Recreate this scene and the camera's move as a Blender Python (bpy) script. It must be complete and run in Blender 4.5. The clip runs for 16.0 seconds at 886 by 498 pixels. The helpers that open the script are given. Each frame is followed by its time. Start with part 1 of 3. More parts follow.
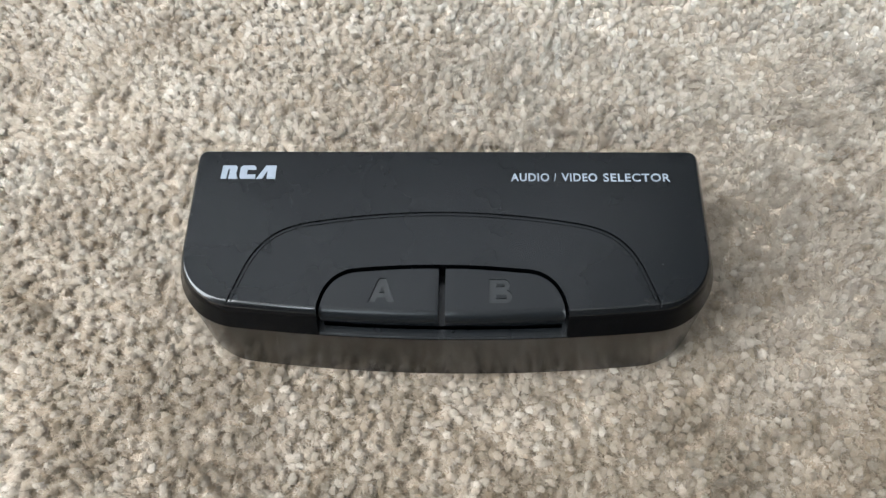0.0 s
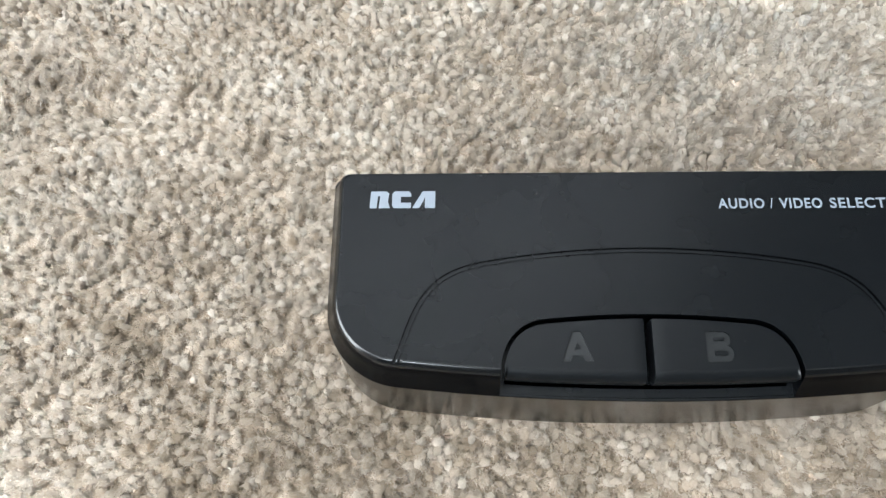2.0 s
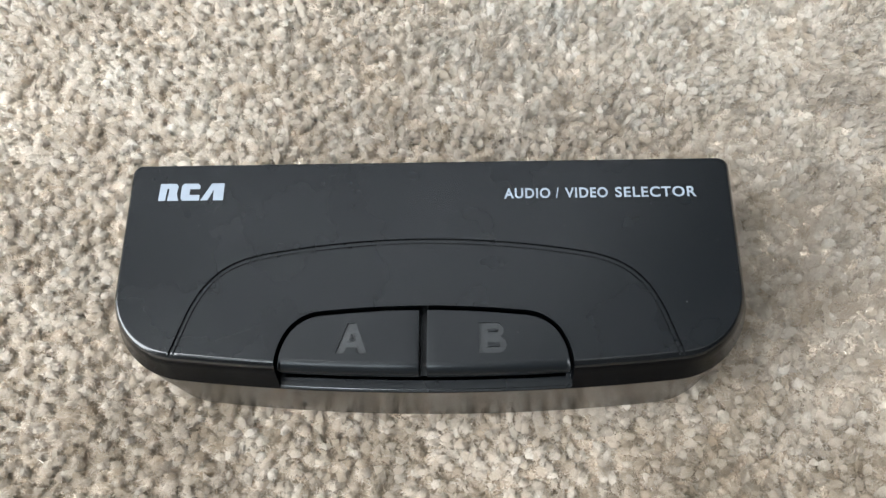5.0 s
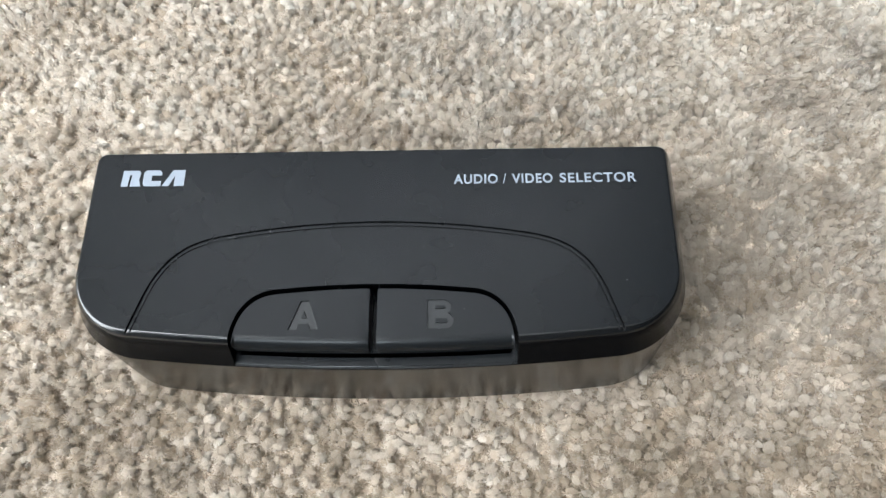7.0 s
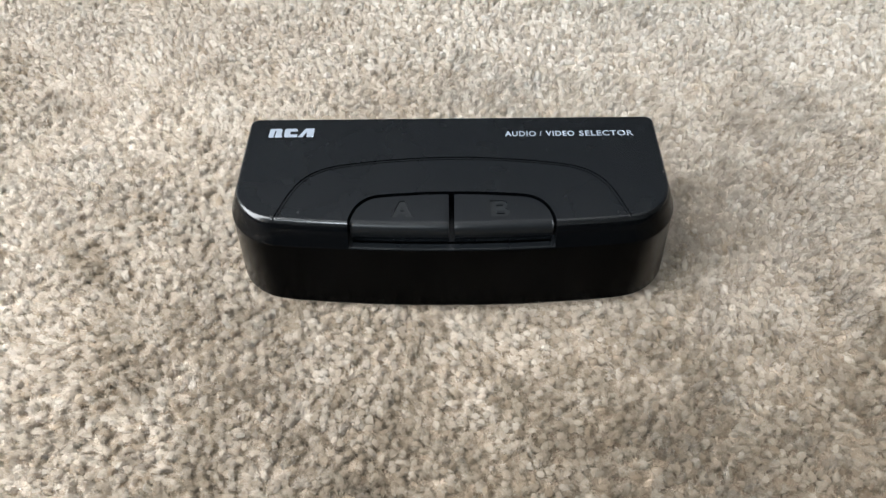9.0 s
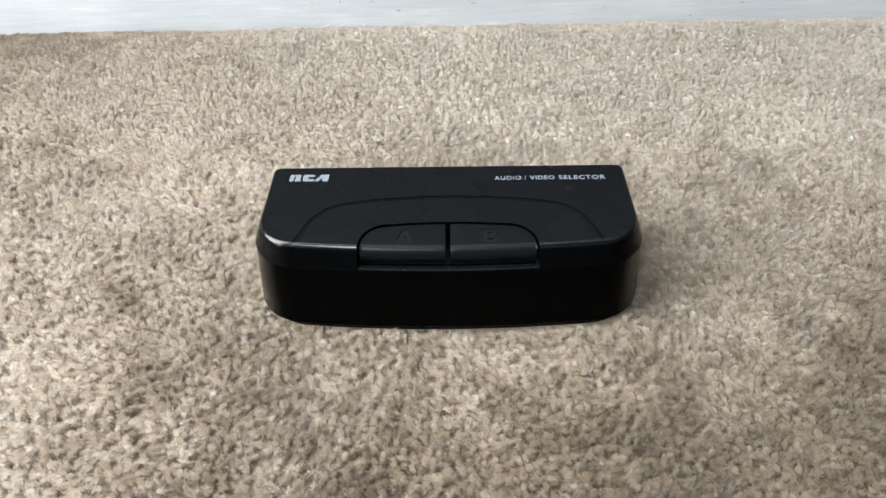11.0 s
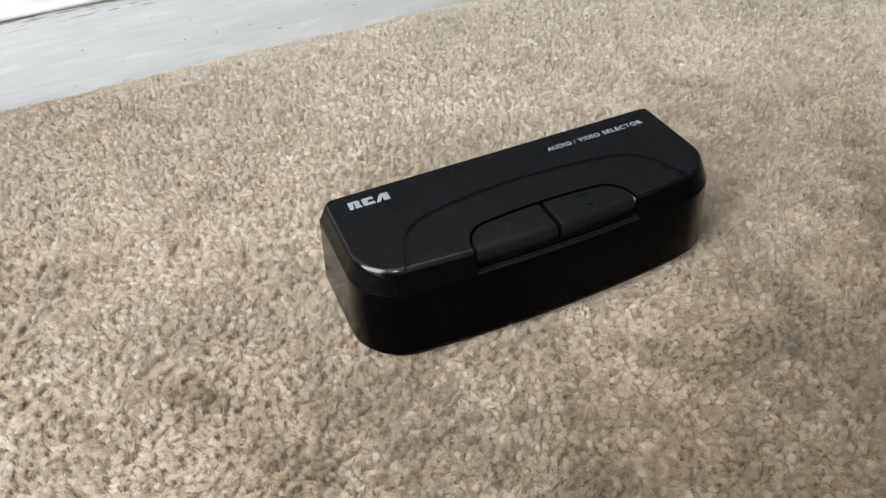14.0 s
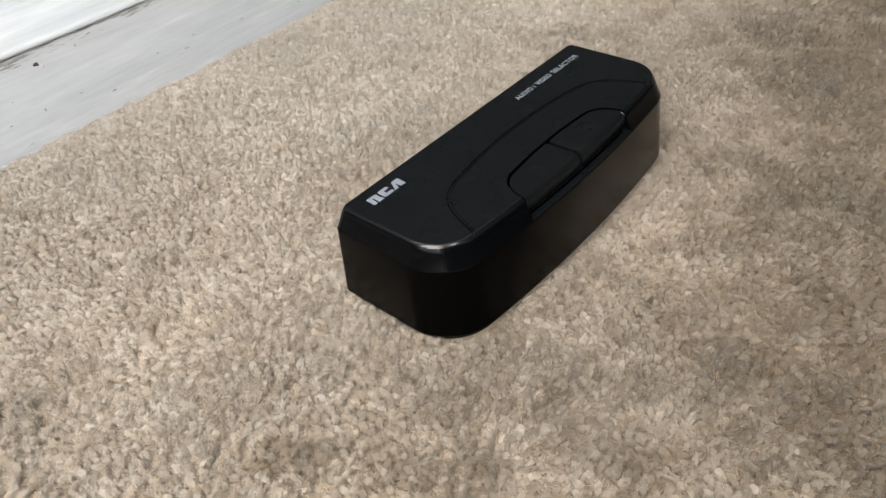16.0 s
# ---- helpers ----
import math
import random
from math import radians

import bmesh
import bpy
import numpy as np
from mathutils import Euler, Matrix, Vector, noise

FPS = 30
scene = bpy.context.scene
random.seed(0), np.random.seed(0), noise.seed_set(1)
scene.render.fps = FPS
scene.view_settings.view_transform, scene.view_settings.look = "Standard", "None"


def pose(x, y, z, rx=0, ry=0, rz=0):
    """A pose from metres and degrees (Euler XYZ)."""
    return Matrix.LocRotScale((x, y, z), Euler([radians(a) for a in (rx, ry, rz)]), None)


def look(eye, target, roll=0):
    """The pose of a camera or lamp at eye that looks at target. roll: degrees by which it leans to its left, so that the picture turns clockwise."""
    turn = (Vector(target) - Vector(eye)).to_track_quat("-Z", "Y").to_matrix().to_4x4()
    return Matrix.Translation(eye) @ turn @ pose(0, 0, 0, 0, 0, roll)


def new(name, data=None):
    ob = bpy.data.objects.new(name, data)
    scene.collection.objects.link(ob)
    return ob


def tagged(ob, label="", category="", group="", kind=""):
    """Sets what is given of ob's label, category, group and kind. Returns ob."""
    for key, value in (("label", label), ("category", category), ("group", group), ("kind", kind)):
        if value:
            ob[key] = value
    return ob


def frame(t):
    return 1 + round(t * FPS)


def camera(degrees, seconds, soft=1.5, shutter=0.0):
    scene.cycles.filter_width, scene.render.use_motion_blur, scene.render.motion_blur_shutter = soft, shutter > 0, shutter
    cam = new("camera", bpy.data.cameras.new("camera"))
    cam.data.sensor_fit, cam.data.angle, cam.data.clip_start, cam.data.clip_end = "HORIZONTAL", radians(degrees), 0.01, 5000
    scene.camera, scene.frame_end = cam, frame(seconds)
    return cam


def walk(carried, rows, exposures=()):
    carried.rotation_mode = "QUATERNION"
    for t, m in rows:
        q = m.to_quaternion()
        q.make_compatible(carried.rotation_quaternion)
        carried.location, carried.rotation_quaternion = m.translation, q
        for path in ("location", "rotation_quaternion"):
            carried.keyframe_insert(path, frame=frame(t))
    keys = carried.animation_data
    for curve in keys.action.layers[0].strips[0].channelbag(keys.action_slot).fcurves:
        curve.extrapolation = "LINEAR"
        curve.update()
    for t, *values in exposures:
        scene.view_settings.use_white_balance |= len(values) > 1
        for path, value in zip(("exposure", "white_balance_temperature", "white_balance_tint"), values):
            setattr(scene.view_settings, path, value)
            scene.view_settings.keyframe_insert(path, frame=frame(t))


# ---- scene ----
cam = camera(63.15, 16.0, soft=1.4)
PATH = [
    (0, (0.00753, -0.08990, 0.22789), (-0.00162, 0.01195, -0.00024), -4.30),
    (0.5, (-0.00711, -0.08181, 0.22568), (-0.01704, 0.01593, -0.00421), -5.23),
    (1, (-0.02453, -0.06951, 0.22317), (-0.03498, 0.02269, -0.00897), -6.10),
    (1.5, (-0.03577, -0.05977, 0.21465), (-0.04631, 0.02641, -0.01979), -6.73),
    (2, (-0.04105, -0.05368, 0.20913), (-0.05140, 0.02871, -0.02668), -6.92),
    (2.5, (-0.03795, -0.05176, 0.20568), (-0.04835, 0.02846, -0.03087), -7.15),
    (3, (-0.03136, -0.05174, 0.20425), (-0.04256, 0.02715, -0.03271), -7.85),
    (3.5, (-0.02100, -0.05159, 0.20576), (-0.03277, 0.02708, -0.03124), -8.32),
    (4, (-0.01241, -0.05158, 0.20658), (-0.02414, 0.02674, -0.03054), -8.41),
    (4.5, (-0.00076, -0.05214, 0.20685), (-0.01214, 0.02610, -0.03032), -8.28),
    (5, (0.01220, -0.05201, 0.20651), (0.00128, 0.02620, -0.03069), -8.10),
    (5.2, (0.01709, -0.05144, 0.20579), (0.00656, 0.02686, -0.03140), -7.85),
    (7.3, (0.02213, -0.07662, 0.20919), (0.01582, 0.02091, -0.02091), -4.02),
    (7.5, (0.01666, -0.08840, 0.21287), (0.01110, 0.01468, -0.01482), -3.29),
    (8, (0.00258, -0.11762, 0.21758), (-0.00140, 0.00051, -0.00271), -2.04),
    (8.2, (0.00048, -0.13135, 0.21945), (-0.00304, -0.00452, 0.00405), -1.73),
    (10.3, (0.00333, -0.21927, 0.22708), (-0.00135, -0.04199, 0.05087), -1.49),
    (10.5, (0.00380, -0.22189, 0.22763), (-0.00080, -0.04176, 0.05433), -1.45),
    (11, (0.00199, -0.22768, 0.22510), (-0.00155, -0.04329, 0.05632), -1.32),
    (11.5, (0.00238, -0.22854, 0.22415), (0.00039, -0.04201, 0.05770), -1.37),
    (12, (-0.00231, -0.22647, 0.22596), (0.00079, -0.04011, 0.05934), -1.33),
    (12.5, (-0.01954, -0.22678, 0.22692), (-0.00650, -0.04179, 0.05927), -1.43),
    (13, (-0.05687, -0.21674, 0.22335), (-0.02770, -0.03430, 0.05493), -1.54),
    (13.5, (-0.08976, -0.20667, 0.22117), (-0.04233, -0.02831, 0.05254), -2.25),
    (14, (-0.11435, -0.19662, 0.21553), (-0.04614, -0.02518, 0.04685), -3.23),
    (14.5, (-0.13775, -0.18259, 0.21065), (-0.04872, -0.02006, 0.04284), -4.22),
    (15, (-0.16352, -0.16784, 0.20324), (-0.05637, -0.01630, 0.03574), -5.08),
    (15.5, (-0.18804, -0.15597, 0.19585), (-0.06623, -0.01458, 0.02952), -6.11),
    (16, (-0.19802, -0.14465, 0.19489), (-0.06310, -0.01163, 0.03178), -6.77),
]
EXPOSURE = [(0, 0.56, 6360, 9), (3.5, 0.67, 6360, 9), (5.2, 0.71, 6360, 9), (8, 0.74, 6420, 10), (11, 0.48, 6680, 11), (13.5, 0.32, 6930, 12), (16, 0.15, 7130, 14)]
walk(cam, [(t, look(eye, target, roll)) for t, eye, target, roll in PATH], EXPOSURE)

# ---- world and light ----
world = bpy.data.worlds.new("daylight")
scene.world = world
world.use_nodes = True
wn = world.node_tree.nodes
sky = wn.new("ShaderNodeTexSky")
sky.sky_type, sky.sun_disc = "NISHITA", False
sky.sun_elevation, sky.sun_rotation = radians(38), radians(60)
wn["Background"].inputs["Strength"].default_value = 0.1
world.node_tree.links.new(sky.outputs["Color"], wn["Background"].inputs["Color"])

ROOM_W, ROOM_E, ROOM_S, ROOM_H = -0.75, 2.6, -1.3, 2.4      # inner faces of the room
# all unseen; north is added, south placed, to suit the box's reflections
WINDOWS = {                                                 # spans along the wall and in height
    "west": (-0.65, 0.15, 0.10, 2.1),
    "north": (-0.72, 0.30, 0.50, 2.2),
    "south": (-0.74, -0.26, 1.25, 2.15),
}


def daylight(name, eye, target, w, h, energy, colour=(0.94, 0.975, 1.0)):
    """Sky light in a window's opening."""
    lamp = bpy.data.lights.new(name, "AREA")
    lamp.shape, lamp.size, lamp.size_y, lamp.energy, lamp.color = "RECTANGLE", w, h, energy, colour
    new(name, lamp).matrix_world = look(eye, target)


y0, y1, z0, z1 = WINDOWS["west"]
daylight("west_daylight", (ROOM_W - 0.10, (y0 + y1) / 2, (z0 + z1) / 2), (0, (y0 + y1) / 2, (z0 + z1) / 2), y1 - y0 - 0.1, z1 - z0 - 0.1, 50.0)
x0, x1, z0, z1 = WINDOWS["north"]
daylight("north_added_light", ((x0 + x1) / 2, 0.400, (z0 + z1) / 2), ((x0 + x1) / 2, 0, (z0 + z1) / 2), x1 - x0 - 0.1, z1 - z0 - 0.1, 8.0, (0.95, 0.98, 1.0))
x0, x1, z0, z1 = WINDOWS["south"]
daylight("south_daylight", ((x0 + x1) / 2, ROOM_S - 0.10, (z0 + z1) / 2), ((x0 + x1) / 2, 0, (z0 + z1) / 2), x1 - x0 - 0.1, z1 - z0 - 0.1, 20.0, (0.84, 0.94, 1.0))


# ---- materials ----
def material(name, colour, rough, metal=0.0):
    m = bpy.data.materials.new(name)
    m.use_nodes = True
    b = m.node_tree.nodes["Principled BSDF"]
    b.inputs["Base Color"].default_value = (*colour, 1)
    b.inputs["Roughness"].default_value = rough
    b.inputs["Metallic"].default_value = metal
    return m, m.node_tree.nodes, m.node_tree.links, b


def noise_node(n, l, scale, detail=3.0, stretch=None, rough=0.55):
    co, mp, tx = n.new("ShaderNodeTexCoord"), n.new("ShaderNodeMapping"), n.new("ShaderNodeTexNoise")
    if stretch:
        mp.inputs["Scale"].default_value = stretch
    l.new(co.outputs["Object"], mp.inputs["Vector"])
    l.new(mp.outputs["Vector"], tx.inputs["Vector"])
    tx.inputs["Scale"].default_value, tx.inputs["Detail"].default_value = scale, detail
    tx.inputs["Roughness"].default_value = rough
    return tx


def ramp(n, l, src, stops):
    r = n.new("ShaderNodeValToRGB")
    while len(r.color_ramp.elements) < len(stops):
        r.color_ramp.elements.new(0.5)
    for e, (p, c) in zip(r.color_ramp.elements, stops):
        e.position, e.color = p, (*c, 1) if len(c) == 3 else c
    l.new(src, r.inputs["Fac"])
    return r


def bump(n, l, b, height, strength, dist, before=None):
    k = n.new("ShaderNodeBump")
    k.inputs["Strength"].default_value, k.inputs["Distance"].default_value = strength, dist
    l.new(height, k.inputs["Height"])
    if before:
        l.new(before.outputs["Normal"], k.inputs["Normal"])
    l.new(k.outputs["Normal"], b.inputs["Normal"])
    return k


def mix(n, l, fac, a, c, kind="MIX"):
    m = n.new("ShaderNodeMix")
    m.data_type, m.blend_type = "RGBA", kind
    for src, i in ((fac, 0), (a, 6), (c, 7)):
        if isinstance(src, (int, float)):
            m.inputs[i].default_value = src
        elif isinstance(src, tuple):
            m.inputs[i].default_value = (*src, 1)
        else:
            l.new(src, m.inputs[i])
    return m.outputs[2]


def wear_and_shade(n, l):
    """Trodden uneven patches, and painted shade: pale by the skirting, browner into the room."""
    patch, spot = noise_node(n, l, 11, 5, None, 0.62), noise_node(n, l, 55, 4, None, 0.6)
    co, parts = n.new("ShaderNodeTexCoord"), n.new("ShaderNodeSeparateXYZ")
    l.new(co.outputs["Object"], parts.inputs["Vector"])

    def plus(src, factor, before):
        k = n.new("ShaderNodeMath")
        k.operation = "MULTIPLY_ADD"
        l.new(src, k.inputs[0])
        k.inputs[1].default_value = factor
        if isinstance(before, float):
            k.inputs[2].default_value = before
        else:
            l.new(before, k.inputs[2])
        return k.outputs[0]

    # the X, Y and X*Y slopes paint the floor's light and shade into colour
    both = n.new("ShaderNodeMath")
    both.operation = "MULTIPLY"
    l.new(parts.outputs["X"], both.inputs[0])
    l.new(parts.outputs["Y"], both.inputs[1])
    worn_and_shaded = plus(spot.outputs["Fac"], 1.1, plus(patch.outputs["Fac"], 1.3, plus(both.outputs[0], 16.0, plus(parts.outputs["X"], -0.45, plus(parts.outputs["Y"], 2.8, -0.73)))))
    return ramp(n, l, worn_and_shaded, [(0.0, (0.45, 0.396, 0.333)), (0.22, (0.60, 0.547, 0.482)), (0.5, (0.84, 0.795, 0.745)), (1.0, (1.0, 0.99, 0.975))])


def wool_material():
    m, n, l, b = material("beige_cut_pile", (0.5, 0.43, 0.34), 0.6)
    geo = n.new("ShaderNodeNewGeometry")
    each = ramp(n, l, geo.outputs["Random Per Island"], [(0.0, (0.76, 0.70, 0.63)), (0.5, (0.87, 0.825, 0.77)), (1.0, (0.97, 0.95, 0.92))])
    yarn = n.new("ShaderNodeAttribute")
    yarn.attribute_name = "yarn"
    dye = ramp(n, l, yarn.outputs["Fac"], [(0.0, (0.74, 0.69, 0.62)), (0.35, (0.91, 0.89, 0.86)), (0.75, (0.985, 0.98, 0.97)), (1.0, (1.0, 1.0, 1.0))])
    each_col = mix(n, l, 1.0, each.outputs["Color"], dye.outputs["Color"], "MULTIPLY")
    tone = wear_and_shade(n, l)
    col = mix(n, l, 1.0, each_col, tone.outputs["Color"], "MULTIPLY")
    # the strands of each yarn end, wound along it
    wind, fine = n.new("ShaderNodeAttribute"), n.new("ShaderNodeTexNoise")
    wind.attribute_name = "wind"
    fine.inputs["Scale"].default_value, fine.inputs["Detail"].default_value = 1.0, 2.0
    l.new(wind.outputs["Vector"], fine.inputs["Vector"])
    speck = ramp(n, l, fine.outputs["Fac"], [(0.34, (0.85, 0.82, 0.77)), (0.62, (1.0, 1.0, 1.0))])
    col = mix(n, l, 1.0, col, speck.outputs["Color"], "MULTIPLY")
    l.new(col, b.inputs["Base Color"])
    b.inputs["Sheen Weight"].default_value, b.inputs["Sheen Roughness"].default_value = 0.45, 0.4
    b.inputs["Specular IOR Level"].default_value = 0.2
    bump(n, l, b, fine.outputs["Fac"], 1.0, 0.0005)
    back, blend = n.new("ShaderNodeBsdfTranslucent"), n.new("ShaderNodeMixShader")
    l.new(col, back.inputs["Color"])
    blend.inputs["Fac"].default_value = 0.6
    l.new(b.outputs["BSDF"], blend.inputs[1])
    l.new(back.outputs["BSDF"], blend.inputs[2])
    l.new(blend.outputs["Shader"], n["Material Output"].inputs["Surface"])
    return m


def backing_material():
    m, n, l, b = material("carpet_ground", (0.42, 0.35, 0.27), 0.95)
    tx = noise_node(n, l, 260, 4)
    ground = ramp(n, l, tx.outputs["Fac"], [(0.3, (0.46, 0.395, 0.325)), (0.7, (0.60, 0.53, 0.455))])
    l.new(mix(n, l, 1.0, ground.outputs["Color"], wear_and_shade(n, l).outputs["Color"], "MULTIPLY"), b.inputs["Base Color"])
    bump(n, l, b, tx.outputs["Fac"], 1.0, 0.004)
    return m


def plastic(name, rough, grain, colour=(0.0018, 0.0026, 0.0030), shine=0.10):
    m, n, l, b = material(name, colour, rough)
    b.inputs["Specular IOR Level"].default_value = shine
    smear = noise_node(n, l, 38, 4)
    r = n.new("ShaderNodeMapRange")
    l.new(smear.outputs["Fac"], r.inputs["Value"])
    r.inputs["From Min"].default_value, r.inputs["From Max"].default_value = 0.3, 0.7
    r.inputs["To Min"].default_value, r.inputs["To Max"].default_value = rough - 0.03, rough + 0.04
    l.new(r.outputs["Result"], b.inputs["Roughness"])
    fine = noise_node(n, l, 3500, 2)
    bump(n, l, b, fine.outputs["Fac"], grain, 0.00004)
    return m


def paint_material():
    m, n, l, b = material("old_white_gloss_paint", (0.8, 0.8, 0.79), 0.48)
    b.inputs["Specular IOR Level"].default_value = 0.3
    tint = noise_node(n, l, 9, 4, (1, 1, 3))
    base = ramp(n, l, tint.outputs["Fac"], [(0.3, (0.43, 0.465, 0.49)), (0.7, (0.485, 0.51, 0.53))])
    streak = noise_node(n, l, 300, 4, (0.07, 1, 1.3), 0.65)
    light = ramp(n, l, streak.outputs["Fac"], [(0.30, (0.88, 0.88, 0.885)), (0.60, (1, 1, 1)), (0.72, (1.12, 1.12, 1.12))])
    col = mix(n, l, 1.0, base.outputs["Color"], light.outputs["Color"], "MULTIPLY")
    grime = noise_node(n, l, 70, 5, (0.25, 1, 1.6), 0.7)
    marks = ramp(n, l, grime.outputs["Fac"], [(0.63, (0, 0, 0)), (0.76, (0.75, 0.75, 0.75))])
    col = mix(n, l, marks.outputs["Color"], col, (0.44, 0.43, 0.42))
    chip = noise_node(n, l, 240, 2, (0.5, 1, 1.2))
    chips = ramp(n, l, chip.outputs["Fac"], [(0.765, (0, 0, 0)), (0.785, (1, 1, 1))])
    col = mix(n, l, chips.outputs["Color"], col, (0.2, 0.18, 0.16))
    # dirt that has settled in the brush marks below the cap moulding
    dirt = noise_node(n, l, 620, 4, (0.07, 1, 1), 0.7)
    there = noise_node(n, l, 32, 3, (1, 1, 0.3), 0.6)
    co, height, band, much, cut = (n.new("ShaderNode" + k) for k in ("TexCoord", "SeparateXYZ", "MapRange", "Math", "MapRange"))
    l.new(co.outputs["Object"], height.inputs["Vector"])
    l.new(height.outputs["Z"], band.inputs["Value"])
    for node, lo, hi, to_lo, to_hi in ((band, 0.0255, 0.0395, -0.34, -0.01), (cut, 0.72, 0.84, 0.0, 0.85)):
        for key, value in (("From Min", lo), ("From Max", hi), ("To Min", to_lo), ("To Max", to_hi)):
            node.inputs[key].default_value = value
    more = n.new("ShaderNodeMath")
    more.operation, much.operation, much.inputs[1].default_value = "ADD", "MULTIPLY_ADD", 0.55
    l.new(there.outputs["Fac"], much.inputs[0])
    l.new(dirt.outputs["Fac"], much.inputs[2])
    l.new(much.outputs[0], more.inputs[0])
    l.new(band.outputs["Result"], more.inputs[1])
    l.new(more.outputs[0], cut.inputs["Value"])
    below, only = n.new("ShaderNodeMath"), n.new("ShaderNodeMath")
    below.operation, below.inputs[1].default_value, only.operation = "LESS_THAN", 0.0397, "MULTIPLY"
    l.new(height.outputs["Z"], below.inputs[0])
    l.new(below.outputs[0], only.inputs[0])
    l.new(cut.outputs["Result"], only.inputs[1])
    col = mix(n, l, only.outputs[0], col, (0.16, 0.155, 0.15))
    l.new(col, b.inputs["Base Color"])
    brush = noise_node(n, l, 420, 4, (0.05, 1, 1))
    lumps = noise_node(n, l, 130, 3, (0.3, 1, 1))
    first = bump(n, l, b, brush.outputs["Fac"], 0.25, 0.0005)
    bump(n, l, b, lumps.outputs["Fac"], 0.25, 0.0010, first)
    return m


def wall_material(name, colour):
    m, n, l, b = material(name, colour, 0.8)
    tx = noise_node(n, l, 3, 4)
    dark = tuple(c * 0.93 for c in colour)
    l.new(ramp(n, l, tx.outputs["Fac"], [(0.3, dark), (0.7, colour)]).outputs["Color"], b.inputs["Base Color"])
    fine = noise_node(n, l, 350, 3)
    bump(n, l, b, fine.outputs["Fac"], 0.3, 0.0008)
    return m


WOOL = wool_material()
BACKING = backing_material()
SATIN = plastic("satin_black_plastic", 0.27, 0.15, (0.0038, 0.0046, 0.0054), 0.13)
GLOSSY = plastic("glossy_black_plastic", 0.22, 0.05, (0.0006, 0.0006, 0.0006), 0.07)
POLISHED = plastic("polished_black_plastic", 0.15, 0.02, (0.0009, 0.0011, 0.0014), shine=0.28)
EDGE = plastic("rounded_edge_plastic", 0.19, 0.02, (0.0018, 0.0023, 0.0028), shine=0.45)
BUTTON = plastic("button_black_plastic", 0.30, 0.35, (0.0036, 0.0044, 0.0052))
SUNK = plastic("sunk_letter_plastic", 0.42, 0.5, (0.0050, 0.0062, 0.0068), 0.15)


def slanting_gloss(mat, from_lo, from_hi, lo, hi):
    """Gloss that runs from lo, seen face on, to hi at a slant."""
    nodes, links = mat.node_tree.nodes, mat.node_tree.links
    facing, gloss = nodes.new("ShaderNodeLayerWeight"), nodes.new("ShaderNodeMapRange")
    for key, value in (("From Min", from_lo), ("From Max", from_hi), ("To Min", lo), ("To Max", hi)):
        gloss.inputs[key].default_value = value
    links.new(facing.outputs["Facing"], gloss.inputs["Value"])
    links.new(gloss.outputs["Result"], nodes["Principled BSDF"].inputs["Specular IOR Level"])


slanting_gloss(SATIN, 0.06, 0.45, 0.18, 0.10)
slanting_gloss(GLOSSY, 0.45, 0.78, 0.03, 0.46)
slanting_gloss(POLISHED, 0.05, 0.60, 0.05, 0.09)
slanting_gloss(SUNK, 0.06, 0.40, 0.42, 0.10)
slanting_gloss(BUTTON, 0.08, 0.45, 0.20, 0.11)
MATTE = plastic("dull_black_plastic", 0.6, 0.3)
INK, *_ = material("silver_white_ink", (0.17, 0.195, 0.23), 0.5)
LINT, *_ = material("pale_lint", (0.13, 0.13, 0.13), 0.9)
PAINT = paint_material()
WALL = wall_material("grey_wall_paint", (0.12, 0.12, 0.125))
# unseen south and east walls, kept dark so the box mirrors little from there
DIM = wall_material("dark_wall_paint", (0.12, 0.118, 0.112))
CEIL = wall_material("white_ceiling_paint", (0.86, 0.86, 0.85))
DARK, *_ = material("dark_hole", (0.05, 0.035, 0.025), 0.9)
SCUFF, *_ = material("grey_scuff", (0.24, 0.235, 0.23), 0.8)
FRAME_PAINT = wall_material("white_window_paint", (0.8, 0.8, 0.79))
GLASS, gn, gl, gb = material("window_glass", (1, 1, 1), 0.0)
gb.inputs["Transmission Weight"].default_value = 1.0


# ---- mesh helpers ----
def part(name, bm, mat, parent=None, label="", smooth=30):
    """Links a bmesh as one mesh object, smooth but for edges sharper than the angle."""
    me = bpy.data.meshes.new(name)
    bmesh.ops.recalc_face_normals(bm, faces=bm.faces)
    for e in bm.edges:
        if len(e.link_faces) == 2 and e.calc_face_angle(0) > radians(smooth):
            e.smooth = False
    for f in bm.faces:
        f.smooth = True
    bm.to_mesh(me)
    bm.free()
    me.materials.append(mat)
    ob = new(name, me)
    ob.parent = parent
    if label:
        tagged(ob, label)
    return ob


def box(bm, x0, x1, y0, y1, z0, z1):
    v = [bm.verts.new((x, y, z)) for x in (x0, x1) for y in (y0, y1) for z in (z0, z1)]
    for a in ((0, 1, 3, 2), (4, 6, 7, 5), (0, 4, 5, 1), (2, 3, 7, 6), (0, 2, 6, 4), (1, 5, 7, 3)):
        bm.faces.new([v[i] for i in a])


def loft(bm, rings, caps=True):
    """Quads between closed rings of points, with end caps."""
    rows = [[bm.verts.new(p) for p in ring] for ring in rings]
    n = len(rows[0])
    for a, b in zip(rows, rows[1:]):
        for i in range(n):
            bm.faces.new((a[i], a[(i + 1) % n], b[(i + 1) % n], b[i]))
    if caps:
        bm.faces.new(rows[0][::-1])
        bm.faces.new(rows[-1])
    return rows


def baked(ob):
    """Replaces ob's mesh by what its modifiers make of it."""
    done = bpy.data.meshes.new_from_object(ob.evaluated_get(bpy.context.evaluated_depsgraph_get()))
    ob.modifiers.clear()
    ob.data = done


